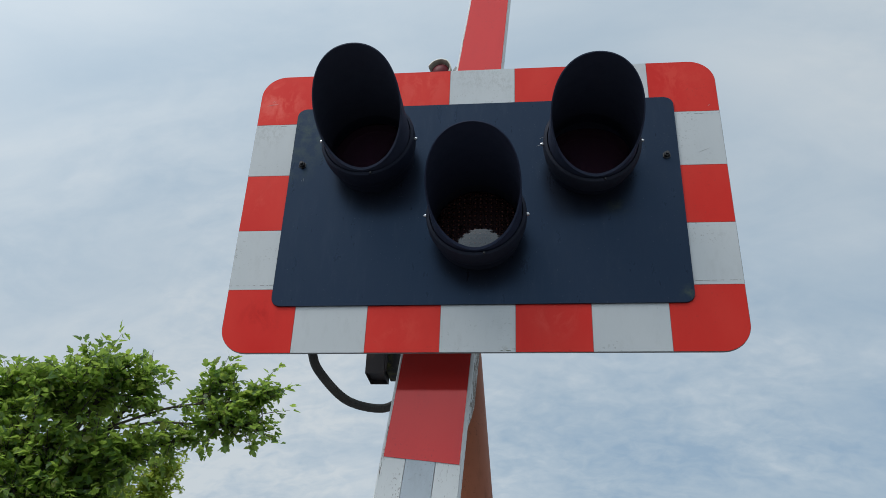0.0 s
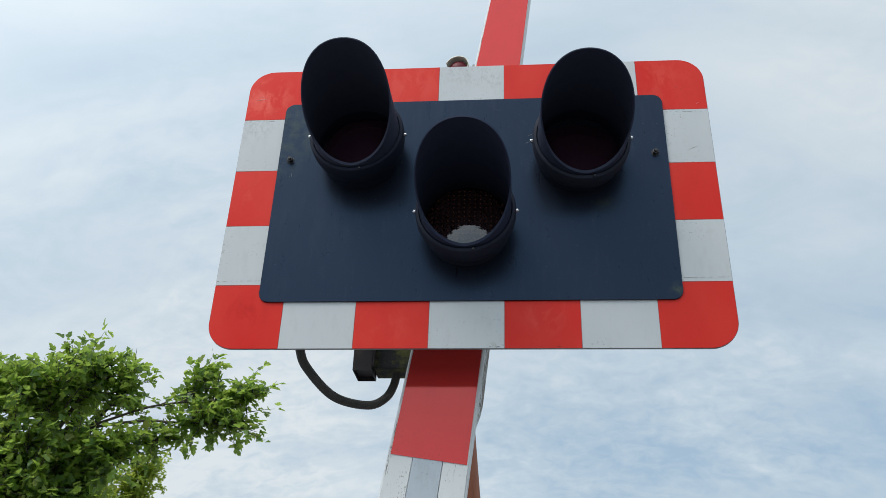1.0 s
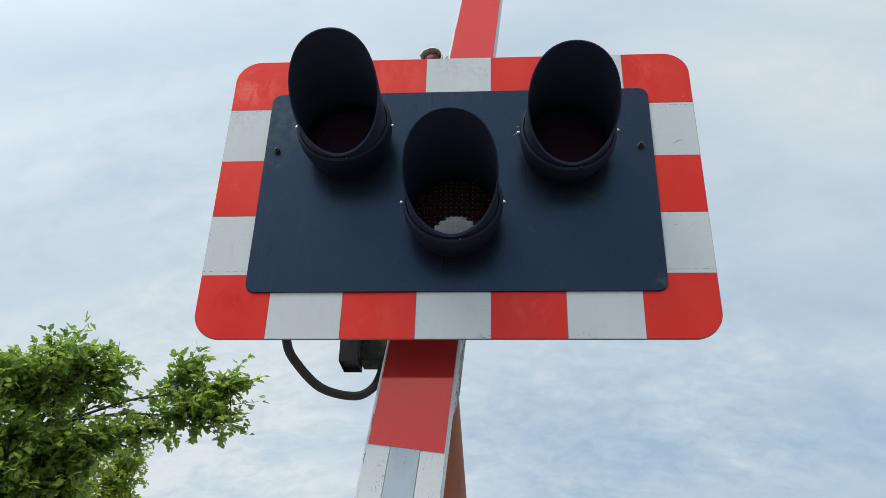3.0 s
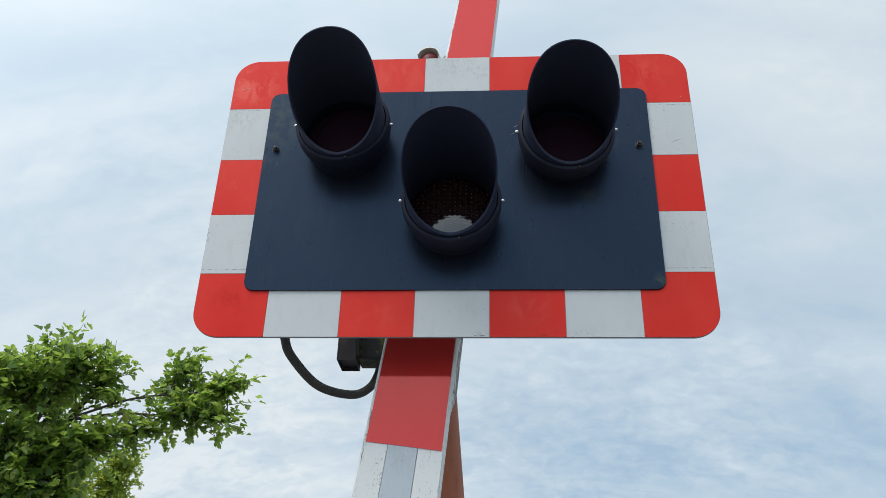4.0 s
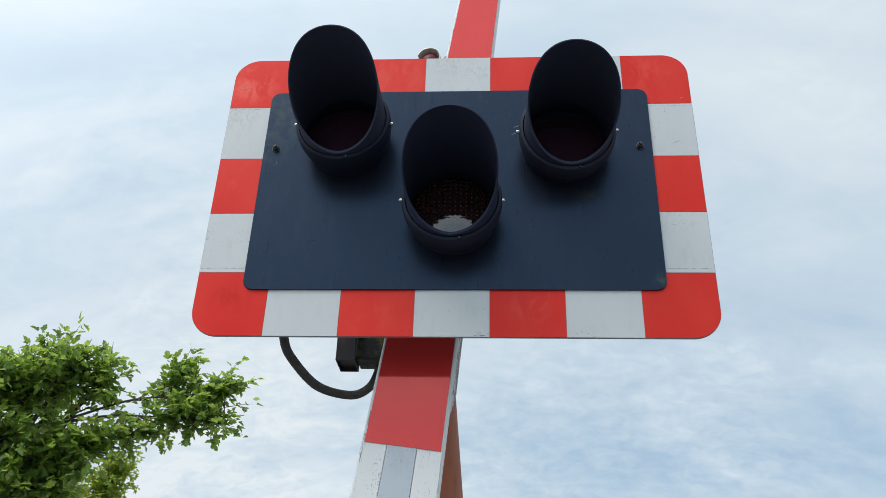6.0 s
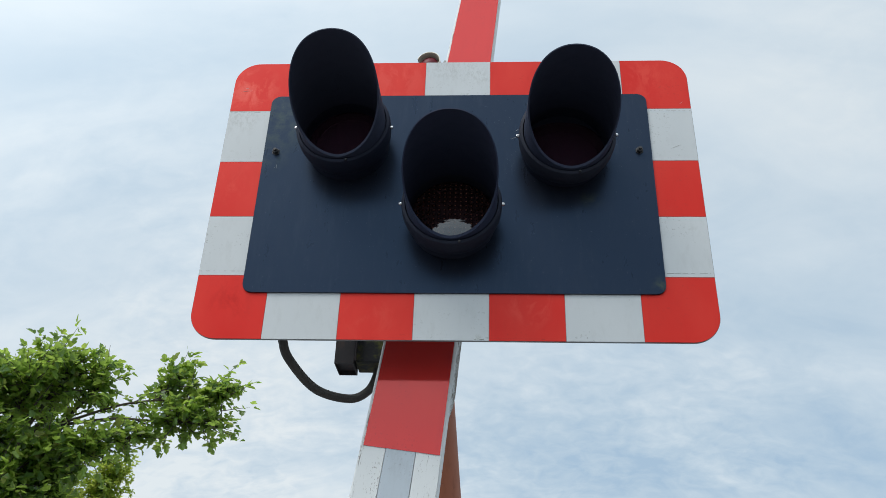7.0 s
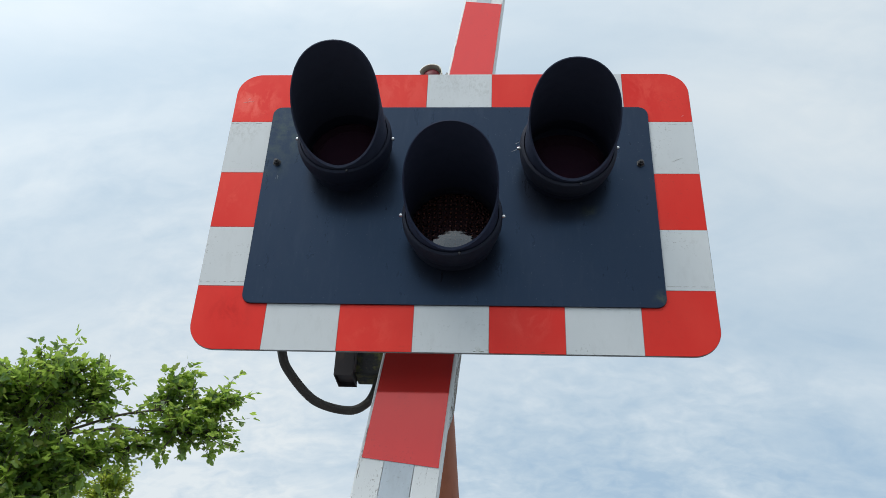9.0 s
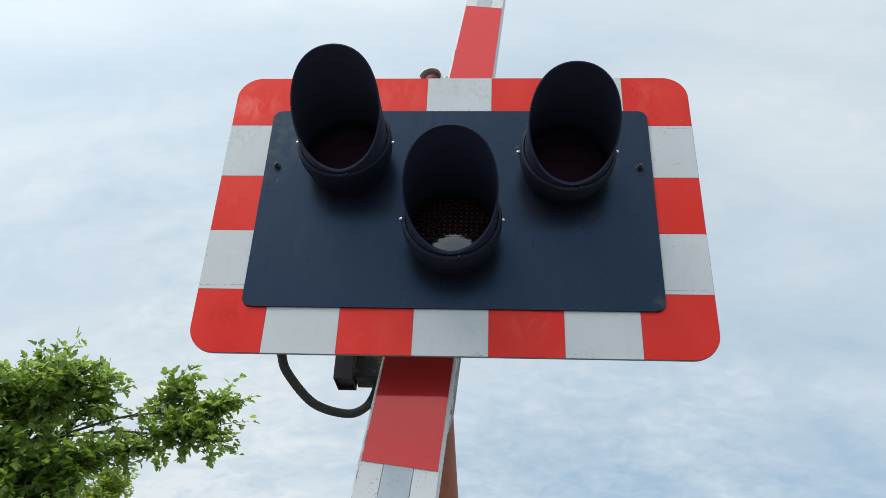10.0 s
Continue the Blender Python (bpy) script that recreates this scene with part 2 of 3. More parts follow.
def mossy_metal():
    m, t, b = material("moss_on_black_metal")
    at = coords_of(t)
    n = noise_of(t, at, 28.0, 6, 0.7)
    f = noise_of(t, at, 140.0, 4, 0.6)
    moss = mixed(t, f, (0.16, 0.15, 0.035), (0.05, 0.055, 0.015))
    t.links.new(mixed(t, ramp(t, n, [(0.44, (0, 0, 0)), (0.62, (1, 1, 1))]), (0.02, 0.02, 0.022), moss), b.inputs["Base Color"])
    b.inputs["Roughness"].default_value = 0.8
    bump(t, b, f, 0.6, 0.003)
    return m


def lens_glass(name, colour, spot, relief):
    """Dark tinted signal glass with a square grid of small moulded dots."""
    m, t, b = material(name)
    at = coords_of(t)
    cell = t.nodes.new("ShaderNodeVectorMath")
    cell.operation = "FRACTION"
    t.links.new(mapped(t, at, (78, 0.0, 84)), cell.inputs[0])
    off = t.nodes.new("ShaderNodeVectorMath")
    off.operation = "DISTANCE"
    t.links.new(cell.outputs[0], off.inputs[0])
    off.inputs[1].default_value = (0.5, 0.0, 0.5)
    dot = ramp(t, off.outputs["Value"], [(0.06, (1, 1, 1)), (0.19, (0, 0, 0))])
    pillow = ramp(t, off.outputs["Value"], [(0.0, (1, 1, 1)), (0.62, (0, 0, 0))])
    t.links.new(mixed(t, dot, colour, spot), b.inputs["Base Color"])
    b.inputs["Roughness"].default_value = 0.06
    b.inputs["IOR"].default_value = 1.6
    b.inputs["Specular IOR Level"].default_value = 0.9
    bump(t, b, pillow, relief, 0.0006)
    return m


def conduit_rubber():
    m, t, b = material("ribbed_black_conduit")
    at = coords_of(t)
    n = noise_of(t, at, 60.0, 5, 0.6)
    t.links.new(mixed(t, n, (0.028, 0.027, 0.026), (0.085, 0.076, 0.062)), b.inputs["Base Color"])
    b.inputs["Roughness"].default_value = 0.55
    return m


def leaf_material(name, dark, light, young):
    m, t, b = material(name)
    isle = t.nodes.new("ShaderNodeNewGeometry").outputs["Random Per Island"]
    at = coords_of(t)
    vein = noise_of(t, at, 90.0, 3, 0.6)
    patch = noise_of(t, at, 3.0, 2, 0.5)
    tone = ramp(t, isle, [(0.2, dark), (0.5, light), (0.80, young), (1.0, (0.24, 0.17, 0.06))])
    tone = mixed(t, calc(t, "MULTIPLY", vein, 0.5), tone, dark)
    tone = mixed(t, calc(t, "MULTIPLY", patch, 0.2), tone, young)
    t.links.new(tone, b.inputs["Base Color"])
    b.inputs["Roughness"].default_value = 0.27
    b.inputs["Specular IOR Level"].default_value = 0.6
    thin = t.nodes.new("ShaderNodeBsdfTranslucent")
    t.links.new(mixed(t, 0.65, tone, tuple(min(0.75, 1.8 * c) for c in young)), thin.inputs["Color"])
    mix = t.nodes.new("ShaderNodeMixShader")
    mix.inputs[0].default_value = 0.58
    t.links.new(b.outputs[0], mix.inputs[1])
    t.links.new(thin.outputs[0], mix.inputs[2])
    t.links.new(mix.outputs[0], t.nodes["Material Output"].inputs[0])
    return m


def bark_material():
    m, t, b = material("grey_brown_bark")
    at = coords_of(t)
    n = noise_of(t, mapped(t, at, (1, 1, 0.4)), 30.0, 7, 0.65)
    t.links.new(mixed(t, n, (0.035, 0.027, 0.02), (0.15, 0.12, 0.09)), b.inputs["Base Color"])
    b.inputs["Roughness"].default_value = 0.85
    bump(t, b, n, 0.8, 0.006)
    return m


# unseen ground; its neutral grey is picked for the light it bounces upwards
def ground_material():
    m, t, b = material("grey_bounce_ground")
    at = coords_of(t)
    a = noise_of(t, at, 0.35, 6, 0.6)
    f = noise_of(t, at, 60.0, 6, 0.7)
    t.links.new(mixed(t, f, mixed(t, a, (0.085, 0.088, 0.095), (0.13, 0.132, 0.14)), (0.16, 0.16, 0.165)), b.inputs["Base Color"])
    b.inputs["Roughness"].default_value = 0.9
    bump(t, b, f, 0.8, 0.006)
    return m


TIMBER, OLD_TIMBER = weathered_wood("flaking_white_timber", 0.584, 260.0), weathered_wood("bare_weathered_timber", 0.455, 170.0, 0.22)
MOSS, CONDUIT, BARK, GROUND_GREY = mossy_metal(), conduit_rubber(), bark_material(), ground_material()
RED_GLASS = lens_glass("dark_red_lens_glass", (0.045, 0.017, 0.030), (0.052, 0.018, 0.030), 0.08)
AMBER_GLASS = lens_glass("dark_amber_lens_glass", (0.034, 0.014, 0.014), (0.17, 0.075, 0.05), 0.14)
LEAF = leaf_material("hawthorn_leaf", (0.022, 0.068, 0.034), (0.072, 0.175, 0.042), (0.31, 0.44, 0.070))
# far leaves: backlight is painted into these raised base colours
LEAF_FAR = leaf_material("backlit_maple_leaf", (0.11, 0.22, 0.028), (0.25, 0.40, 0.055), (0.40, 0.54, 0.08))


BOOM_GLASS = painted("dull_red_boom_lens", (0.16, 0.012, 0.022), (0.12, 0.01, 0.018), 0.45, (0.05, 0.01, 0.01), 0.2, spec=0.2)


# ---- shape helpers ----
def finish(bm, name, mat, smooth=False):
    bmesh.ops.recalc_face_normals(bm, faces=bm.faces)
    data = bpy.data.meshes.new(name)
    bm.to_mesh(data)
    bm.free()
    data.materials.append(mat)
    if smooth:
        data.shade_smooth()
        data.set_sharp_from_angle(angle=radians(35))
    return data


def part(name, bm, mat, parent, label="", at=None, smooth=False):
    ob = new(name, finish(bm, name, mat, smooth))
    ob.parent = parent
    if at is not None:
        ob.matrix_local = at
    return tagged(ob, label)


def box_bm(x0, x1, y0, y1, z0, z1, bevel=0.0):
    bm = bmesh.new()
    bmesh.ops.create_cube(bm, size=1)
    for v in bm.verts:
        v.co = Vector(((x0 + x1) / 2 + v.co.x * (x1 - x0), (y0 + y1) / 2 + v.co.y * (y1 - y0), (z0 + z1) / 2 + v.co.z * (z1 - z0)))
    if bevel:
        bmesh.ops.bevel(bm, geom=bm.edges[:], offset=bevel, segments=2, affect="EDGES", profile=0.5)
    return bm


def hollow_bm(x0, x1, y0, y1, z0, z1, wall):
    """A square tube standing upright, open below."""
    bm = box_bm(x0, x1, y0, y1, z0, z1)
    floor = [f for f in bm.faces if f.normal.z < -0.9]
    bmesh.ops.inset_region(bm, faces=floor, thickness=wall)
    inner = [f for f in bm.faces if f.normal.z < -0.9 and f.calc_area() > 0.6 * (x1 - x0 - 2 * wall) * (y1 - y0 - 2 * wall) and all(abs(v.co.x - x0) > wall / 2 and abs(v.co.x - x1) > wall / 2 for v in f.verts)]
    made = bmesh.ops.extrude_discrete_faces(bm, faces=inner)
    for f in made["faces"]:
        for v in f.verts:
            v.co.z += 0.012
    return bm


def sheet_bm(outline, y0, y1, bevel=0.0):
    """A flat sheet in the xz plane, from y0 (front) to y1."""
    bm = bmesh.new()
    front = [bm.verts.new((x, y0, z)) for x, z in outline]
    back = [bm.verts.new((x, y1, z)) for x, z in outline]
    f = bm.faces.new(front)
    bm.faces.new(back[::-1])
    for i in range(len(outline)):
        bm.faces.new((front[i - 1], front[i], back[i], back[i - 1]))
    if bevel:
        bmesh.ops.bevel(bm, geom=f.edges[:], offset=bevel, segments=1, affect="EDGES")
    return bm


def rounded(x0, x1, z0, z1, radii, steps=10):
    """Outline of a rectangle; radii for the corners x0z0, x1z0, x1z1, x0z1."""
    pts = []
    for (cx, cz, a0), r in zip(((x0, z0, 180), (x1, z0, 270), (x1, z1, 0), (x0, z1, 90)), radii):
        if r <= 0:
            pts.append((cx, cz))
            continue
        mx, mz = cx + (r if cx == x0 else -r), cz + (r if cz == z0 else -r)
        for i in range(steps + 1):
            a = radians(a0 + 90 * i / steps)
            pts.append((mx + r * math.cos(a), mz + r * math.sin(a)))
    return pts


def lathe_bm(profile, steps=48, closed=False):
    """Turned about the y axis; profile of (radius, y)."""
    bm = bmesh.new()
    rings = []
    for r, y in profile:
        if r < 1e-6:
            rings.append([bm.verts.new((0, y, 0))] * steps)
        else:
            rings.append([bm.verts.new((r * math.sin(2 * math.pi * i / steps), y, r * math.cos(2 * math.pi * i / steps))) for i in range(steps)])
    pairs = list(zip(rings, rings[1:])) + ([(rings[-1], rings[0])] if closed else [])
    for a, b in pairs:
        for i in range(steps):
            j = (i + 1) % steps
            quad = []
            for v in (a[i], a[j], b[j], b[i]):
                if v not in quad:
                    quad.append(v)
            if len(quad) > 2:
                bm.faces.new(quad)
    return bm


def tube_into(bm, path, radii, steps=8):
    """A round tapered tube along a path of points."""
    last, side = None, Vector((0.3, 0.5, 0.8))
    for i, p in enumerate(path):
        p = Vector(p)
        d = (Vector(path[min(i + 1, len(path) - 1)]) - Vector(path[max(i - 1, 0)])).normalized()
        side = (side - d * side.dot(d)).normalized()
        other = d.cross(side)
        r = radii[i] if isinstance(radii, (list, tuple)) else radii
        ring = [bm.verts.new(p + (side * math.cos(2 * math.pi * k / steps) + other * math.sin(2 * math.pi * k / steps)) * r) for k in range(steps)]
        if last:
            for k in range(steps):
                bm.faces.new((last[k - 1], last[k], ring[k], ring[k - 1]))
        else:
            bm.faces.new(ring[::-1])
        last = ring
    bm.faces.new(last)
    return bm


def glide(points, steps=8):
    """A smooth curve through a few points."""
    pts = [Vector(p) for p in points]
    pts = [pts[0] * 2 - pts[1]] + pts + [pts[-1] * 2 - pts[-2]]
    out = []
    for a, b, c, d in zip(pts, pts[1:], pts[2:], pts[3:]):
        for k in range(steps):
            u = k / steps
            out.append(0.5 * ((2 * b) + (c - a) * u + (2 * a - 5 * b + 4 * c - d) * u * u + (3 * b - a - 3 * c + d) * u ** 3))
    return out + [pts[-2]]


# ---- ground ----
def build_ground():
    bm = bmesh.new()
    n, size = 40, 1500.0
    grid = {}
    for i in range(n + 1):
        for j in range(n + 1):
            u, v = (2 * i / n - 1), (2 * j / n - 1)
            x, y = size * u * abs(u), size * v * abs(v)
            near = max(abs(x), abs(y))
            grid[i, j] = bm.verts.new((x, y, 0.0 if near < 8 else 0.4 * noise.noise((x / 30, y / 30, 0)) * min(1, (near - 8) / 20)))
    for i in range(n):
        for j in range(n):
            bm.faces.new((grid[i, j], grid[i + 1, j], grid[i + 1, j + 1], grid[i, j + 1]))
    tagged(new("ground", finish(bm, "ground", GROUND_GREY, True)), "unseen grey ground", "ground", kind="structure")


build_ground()


# ---- crossing signal: post, striped board, three hooded lamps ----
BOARD_W, BOARD_H, BOARD_Z = 1.2, 0.812, 2.37
POST_FOOT, POST_TOP = Vector((0.145, 0.45, 0.0)), Vector((-0.125, 0.45, 3.0))


def build_lamp(signal, x, z, glass, colour, pitch, roll, yaw, lens_pitch, longer):
    lamp = part("lamp", lathe_bm([(0.0, -0.036), (0.104, -0.036), (0.1065, -0.05), (0.109, -0.074), (0.1115, -0.095), (0.1115, -0.11), (0.1072, -0.11), (0.1055, -0.044), (0.0, -0.042)], 64),
                RIM, signal, f"black hooded lamp with unlit {colour} lens", pose(x, 0.032, z, pitch, roll, yaw), True)
    rim = part("rim", lathe_bm([(0.1085, -0.072), (0.111, -0.072), (0.1155, -0.086), (0.117, -0.094), (0.1185, -0.104), (0.1185, -0.125), (0.1165, -0.132), (0.1105, -0.135), (0.1085, -0.131)], 64, True), RIM, lamp, "black rounded rim", smooth=True)
    squeeze = Matrix.Diagonal((LAMP_K, 1, LAMP_K, 1))
    lamp.data.transform(squeeze)
    rim.data.transform(squeeze)
    # hood: a tube cut slantwise, long above and short below
    bm = bmesh.new()
    steps, rows, rings = 72, 9, []
    for k in range(rows + 1):
        for layer in (0, 1):
            ring = []
            for i in range(steps):
                a = 2 * math.pi * i / steps
                c = (1 + math.cos(a)) / 2
                reach = HOOD_LOW + (HOOD_TIP + longer - HOOD_LOW) * (0.5 * c * c * (3 - 2 * c) + 0.5 * c ** 0.75)
                u = k / rows
                y = -0.085 - u * (reach - 0.085)
                r = 0.1075 + 0.002 * math.sin(a) ** 2 * u - 0.002 * (-y - 0.085) / 0.25 - (0.0028 + 0.0045 * (1 - c) ** 3 if layer else 0)
                ring.append(bm.verts.new((r * math.sin(a), y, r * math.cos(a))))
            rings.append(ring)
    for k in range(rows):
        for layer in (0, 1):
            a, b = rings[2 * k + layer], rings[2 * k + 2 + layer]
            for i in range(steps):
                bm.faces.new((a[i - 1], a[i], b[i], b[i - 1]))
    for a, b in ((rings[0], rings[1]), (rings[-2], rings[-1])):
        for i in range(steps):
            bm.faces.new((a[i - 1], a[i], b[i], b[i - 1]))
    bm.transform(squeeze)
    hood = part("hood", bm, HOOD, lamp, "black hood cut slantwise", smooth=True)
    hood.data.materials.append(HOOD_IN)
    for f in hood.data.polygons:
        away = Vector((f.center.x, 0, f.center.z))
        if away.dot(f.normal) < -0.03:
            f.material_index = 1
    part("lens", lathe_bm([(0.0, -0.064), (0.02, -0.0636), (0.04, -0.0624), (0.06, -0.0604), (0.08, -0.0576), (0.095, -0.055), (0.1025, -0.052), (0.1025, -0.047)], 64), glass, lamp, f"dark {colour} dotted glass lens", pose(0, -0.055, 0, lens_pitch) @ pose(0, 0.055, 0), True).data.transform(squeeze)
    for side in (-1, 1):
        bm = lathe_bm([(0.0, -0.004), (0.003, -0.004), (0.0042, -0.002), (0.0042, 0.003)], 12)
        part("screw", bm, CHROME, lamp, "bright steel screw", pose(side * 0.121 * LAMP_K, -0.117, 0, 0, 0, 90 * side))
    part("screw", lathe_bm([(0.0, -0.003), (0.0025, -0.003), (0.0032, -0.001), (0.0032, 0.003)], 10), BLACK_BOLT, lamp, "", pose(0.02, -0.134, -0.111 * LAMP_K))


HOOD_TIP, HOOD_LOW, LAMP_K = 0.334, 0.140, 0.983


def dashes_bm(x0, x1, z, seed):
    """A thin broken line of grime along a joint."""
    rng, bm, x = random.Random(seed), bmesh.new(), x0
    while x < x1 - 0.002:
        e = min(x1, x + rng.uniform(0.002, 0.018))
        h = rng.uniform(0.0002, 0.0006)
        y0, y1 = -0.0020, -0.0014
        vs = [bm.verts.new(p) for p in ((x, y0, z - h), (e, y0, z - h * 0.8), (e, y0, z + h), (x, y0, z + h * 0.7), (x, y1, z - h), (e, y1, z - h), (e, y1, z + h), (x, y1, z + h))]
        for q in ((0, 1, 2, 3), (0, 4, 5, 1), (3, 2, 6, 7), (0, 3, 7, 4), (1, 5, 6, 2)):
            bm.faces.new([vs[i] for i in q])
        x = e + rng.uniform(0.0005, 0.012)
        z += rng.gauss(0, 0.0001)
    return bm


def build_signal():
    signal = tagged(new("crossing_signal"), "red and white striped signal board with three unlit hooded lamps", "traffic signal")
    signal.location = POST_FOOT
    bpy.context.view_layer.update()
    base = Matrix.Translation(-POST_FOOT)

    def add(name, bm, mat, label="", parent=None, smooth=False):
        return part(name, bm, mat, parent or signal, label, base if parent is None else None, smooth)

    z0, z1, w = BOARD_Z, BOARD_Z + BOARD_H, BOARD_W / 2
    board = add("backing_board", sheet_bm(rounded(-w, w, z0, z1, (0.066,) * 4, 14), 0.0, 0.004, 0.0006), ALUMINIUM, "thin grey aluminium board with rounded corners")
    cols, rows, lip, gap = 7, 5, 0.0012, 0.0005
    for i in range(cols):
        for j in range(rows):
            if 0 < i < cols - 1 and 0 < j < rows - 1:
                continue
            x0, x1 = -w + BOARD_W * i / cols + gap, -w + BOARD_W * (i + 1) / cols - gap
            c0, c1 = z0 + BOARD_H * j / rows + gap, z0 + BOARD_H * (j + 1) / rows - gap
            x0, x1 = max(x0, -w + lip), min(x1, w - lip)
            c0, c1 = max(c0, z0 + lip), min(c1, z1 - lip)
            r = 0.064
            radii = [r if (i, j) == c else 0 for c in ((0, 0), (cols - 1, 0), (cols - 1, rows - 1), (0, rows - 1))]
            red = (i + j) % 2 == 0
            part("red_panel" if red else "white_panel", sheet_bm(rounded(x0, x1, c0, c1, radii, 14), -0.0016, -0.0002), RED if red else WHITE, board)
    for x0, x1, z, seed in ((-0.597, -0.492, 2.5435, 1), (0.492, 0.597, 2.5425, 2), (0.494, 0.597, 3.0125, 3), (-0.597, -0.51, 3.0145, 4)):
        part("joint_line", dashes_bm(x0, x1, z, seed), GRIME, board, "broken dark joint line")
    for a, b, mat, words in (((-0.579, 3.084), (-0.549, 3.088), WHITE, "pale scratch"), ((-0.566, 3.096), (-0.558, 3.0965), WHITE, "pale scratch"), ((0.536, 2.893), (0.563, 2.905), GRIME, "dark scratch"), ((0.572, 3.034), (0.579, 3.040), WHITE, "pale scratch")):
        path = glide([(a[0], -0.0017, a[1]), ((a[0] + b[0]) / 2, -0.0018, (a[1] + b[1]) / 2 + 0.0009), (b[0], -0.0017, b[1])], 4)
        part("scratch", tube_into(bmesh.new(), path, [0.0001 + 0.0003 * math.sin(3.1 * k / (len(path) - 1)) for k in range(len(path))], 5), mat, board, words)
    for x0, x1, seed in ((0.052, 0.075, 21), (0.202, 0.210, 22)):
        part("moss_patch", dashes_bm(x0, x1, 2.3745, seed), MOSS, board, "small dry moss patch")
    plate = add("lamp_plate", sheet_bm(rounded(-0.489, 0.487, 2.4865, 3.064, (0.022,) * 4, 8), -0.0065, -0.0022, 0.0008), PLATE, "matt dark grey mounting plate")
    for a, b in (((-0.452, 2.846), (-0.450, 2.834)), ((-0.456, 2.838), (-0.4555, 2.835)), ((0.138, 2.921), (0.166, 2.933)), ((0.146, 2.944), (0.159, 2.951)), ((0.181, 2.955), (0.184, 2.966))):
        path = glide([(a[0], -0.0066, a[1]), ((a[0] + b[0]) / 2 + 0.0006, -0.0067, (a[1] + b[1]) / 2), (b[0], -0.0066, b[1])], 4)
        part("scratch", tube_into(bmesh.new(), path, [0.0001 + 0.0004 * math.sin(3.1 * k / (len(path) - 1)) for k in range(len(path))], 5), ALUMINIUM, plate, "pale scratch")
    for x in (-0.458, 0.457):
        bolt = part("bolt", lathe_bm([(0.0, -0.015), (0.0040, -0.015), (0.0045, -0.014), (0.0046, -0.0095), (0.0072, -0.009), (0.0080, -0.008), (0.0080, -0.002), (0.0105, -0.0016), (0.0105, 0.0)], 6), BLACK_BOLT, plate, "black hexagon bolt", pose(x, -0.0065, 2.884))
    lamp_base = [(-0.2703, 2.8975, RED_GLASS, "red", -1.0, 1.2, -1.5, 0.6, 0.017), (0.2662, 2.8825, RED_GLASS, "red", 4.5, -2.5, 2.7, -8.5, 0.0), (-0.0028, 2.6775, AMBER_GLASS, "amber", 0.0, 0.0, 0.6, 3.6, 0.006)]
    for x, z, glass, colour, pitch, roll, yaw, lens_pitch, longer in lamp_base:
        build_lamp(signal, x - POST_FOOT.x, z, glass, colour, pitch, roll, yaw, lens_pitch, longer)
    for ob in signal.children:
        if ob.name.startswith("lamp") and not ob.name.startswith("lamp_plate"):
            ob.location.y -= POST_FOOT.y
    # leaning post with a frame that reaches round the arm to the board
    add("post", tube_into(bmesh.new(), [POST_FOOT.lerp(POST_TOP, k / 6) for k in range(7)], [0.062] * 7, 32), RUST_POST, "rust-brown painted round steel post", smooth=True)
    for z in (2.72, 2.95):
        add("cross_bar", box_bm(-0.40, 0.34, 0.355, 0.395, z - 0.02, z + 0.02, 0.003), ALUMINIUM, "grey steel bracket bar")
        for x in (-0.38, 0.32):
            add("bracket_arm", box_bm(x - 0.018, x + 0.018, 0.006, 0.36, z - 0.016, z + 0.016, 0.002), ALUMINIUM)
    box = add("junction_box", hollow_bm(-0.321, -0.271, 0.328, 0.415, 2.445, 2.66, 0.003), BOX_BLACK, "weathered black metal junction box, open below")
    part("box_body", box_bm(-0.269, -0.105, 0.345, 0.425, 2.456, 2.66, 0.003), MOSS, box, "moss-grown dark metal box side")
    part("clip", box_bm(-0.2715, -0.2655, 0.330, 0.344, 2.458, 2.66, 0.001), BOX_BLACK, box)
    path = glide([(-0.417, 0.05, 2.56), (-0.411, 0.075, 2.47), (-0.405, 0.10, 2.412), (-0.392, 0.14, 2.377), (-0.343, 0.24, 2.341), (-0.274, 0.33, 2.349), (-0.234, 0.37, 2.383), (-0.216, 0.39, 2.432), (-0.214, 0.39, 2.47)], 34)
    add("conduit", tube_into(bmesh.new(), path, [0.0115 if k % 2 else 0.0110 for k in range(len(path))], 12), CONDUIT, "ribbed dark flexible conduit", smooth=False)
    return signal


build_signal()


# ---- barrier arm ----
PIVOT, LEAN = Vector((-0.2562, 0.195, 0.92)), 6.73
ARM_FRONT = -0.07
BAND = 0.477


def arm_half(s):
    """Half the arm's width at s metres along it."""
    return 0.1196 - 0.0235 * s


STATIONS = (-0.25, 0.4, 1.0, 1.5, 2.05, 2.25, 3.0, 3.75)


def arm_back(s):
    """How far back the arm's boards reach at s."""
    return ARM_FRONT + (0.027 if s < 2.1 else 0.019)


def board_bm(u0, u1, y0, flare):
    """A lengthwise board over the whole arm."""
    bm = bmesh.new()
    rings = []
    for s in STATIONS:
        h, y1 = arm_half(s), arm_back(s)
        rings.append([bm.verts.new(p) for p in ((u0 * h, y0, s), (u1 * h, y0, s), (u1 * h + flare, y1, s), (u0 * h - flare, y1, s))])
    for a, b in zip(rings, rings[1:]):
        for i in range(4):
            bm.faces.new((a[i - 1], a[i], b[i], b[i - 1]))
    bm.faces.new(rings[0])
    bm.faces.new(rings[-1][::-1])
    return bm


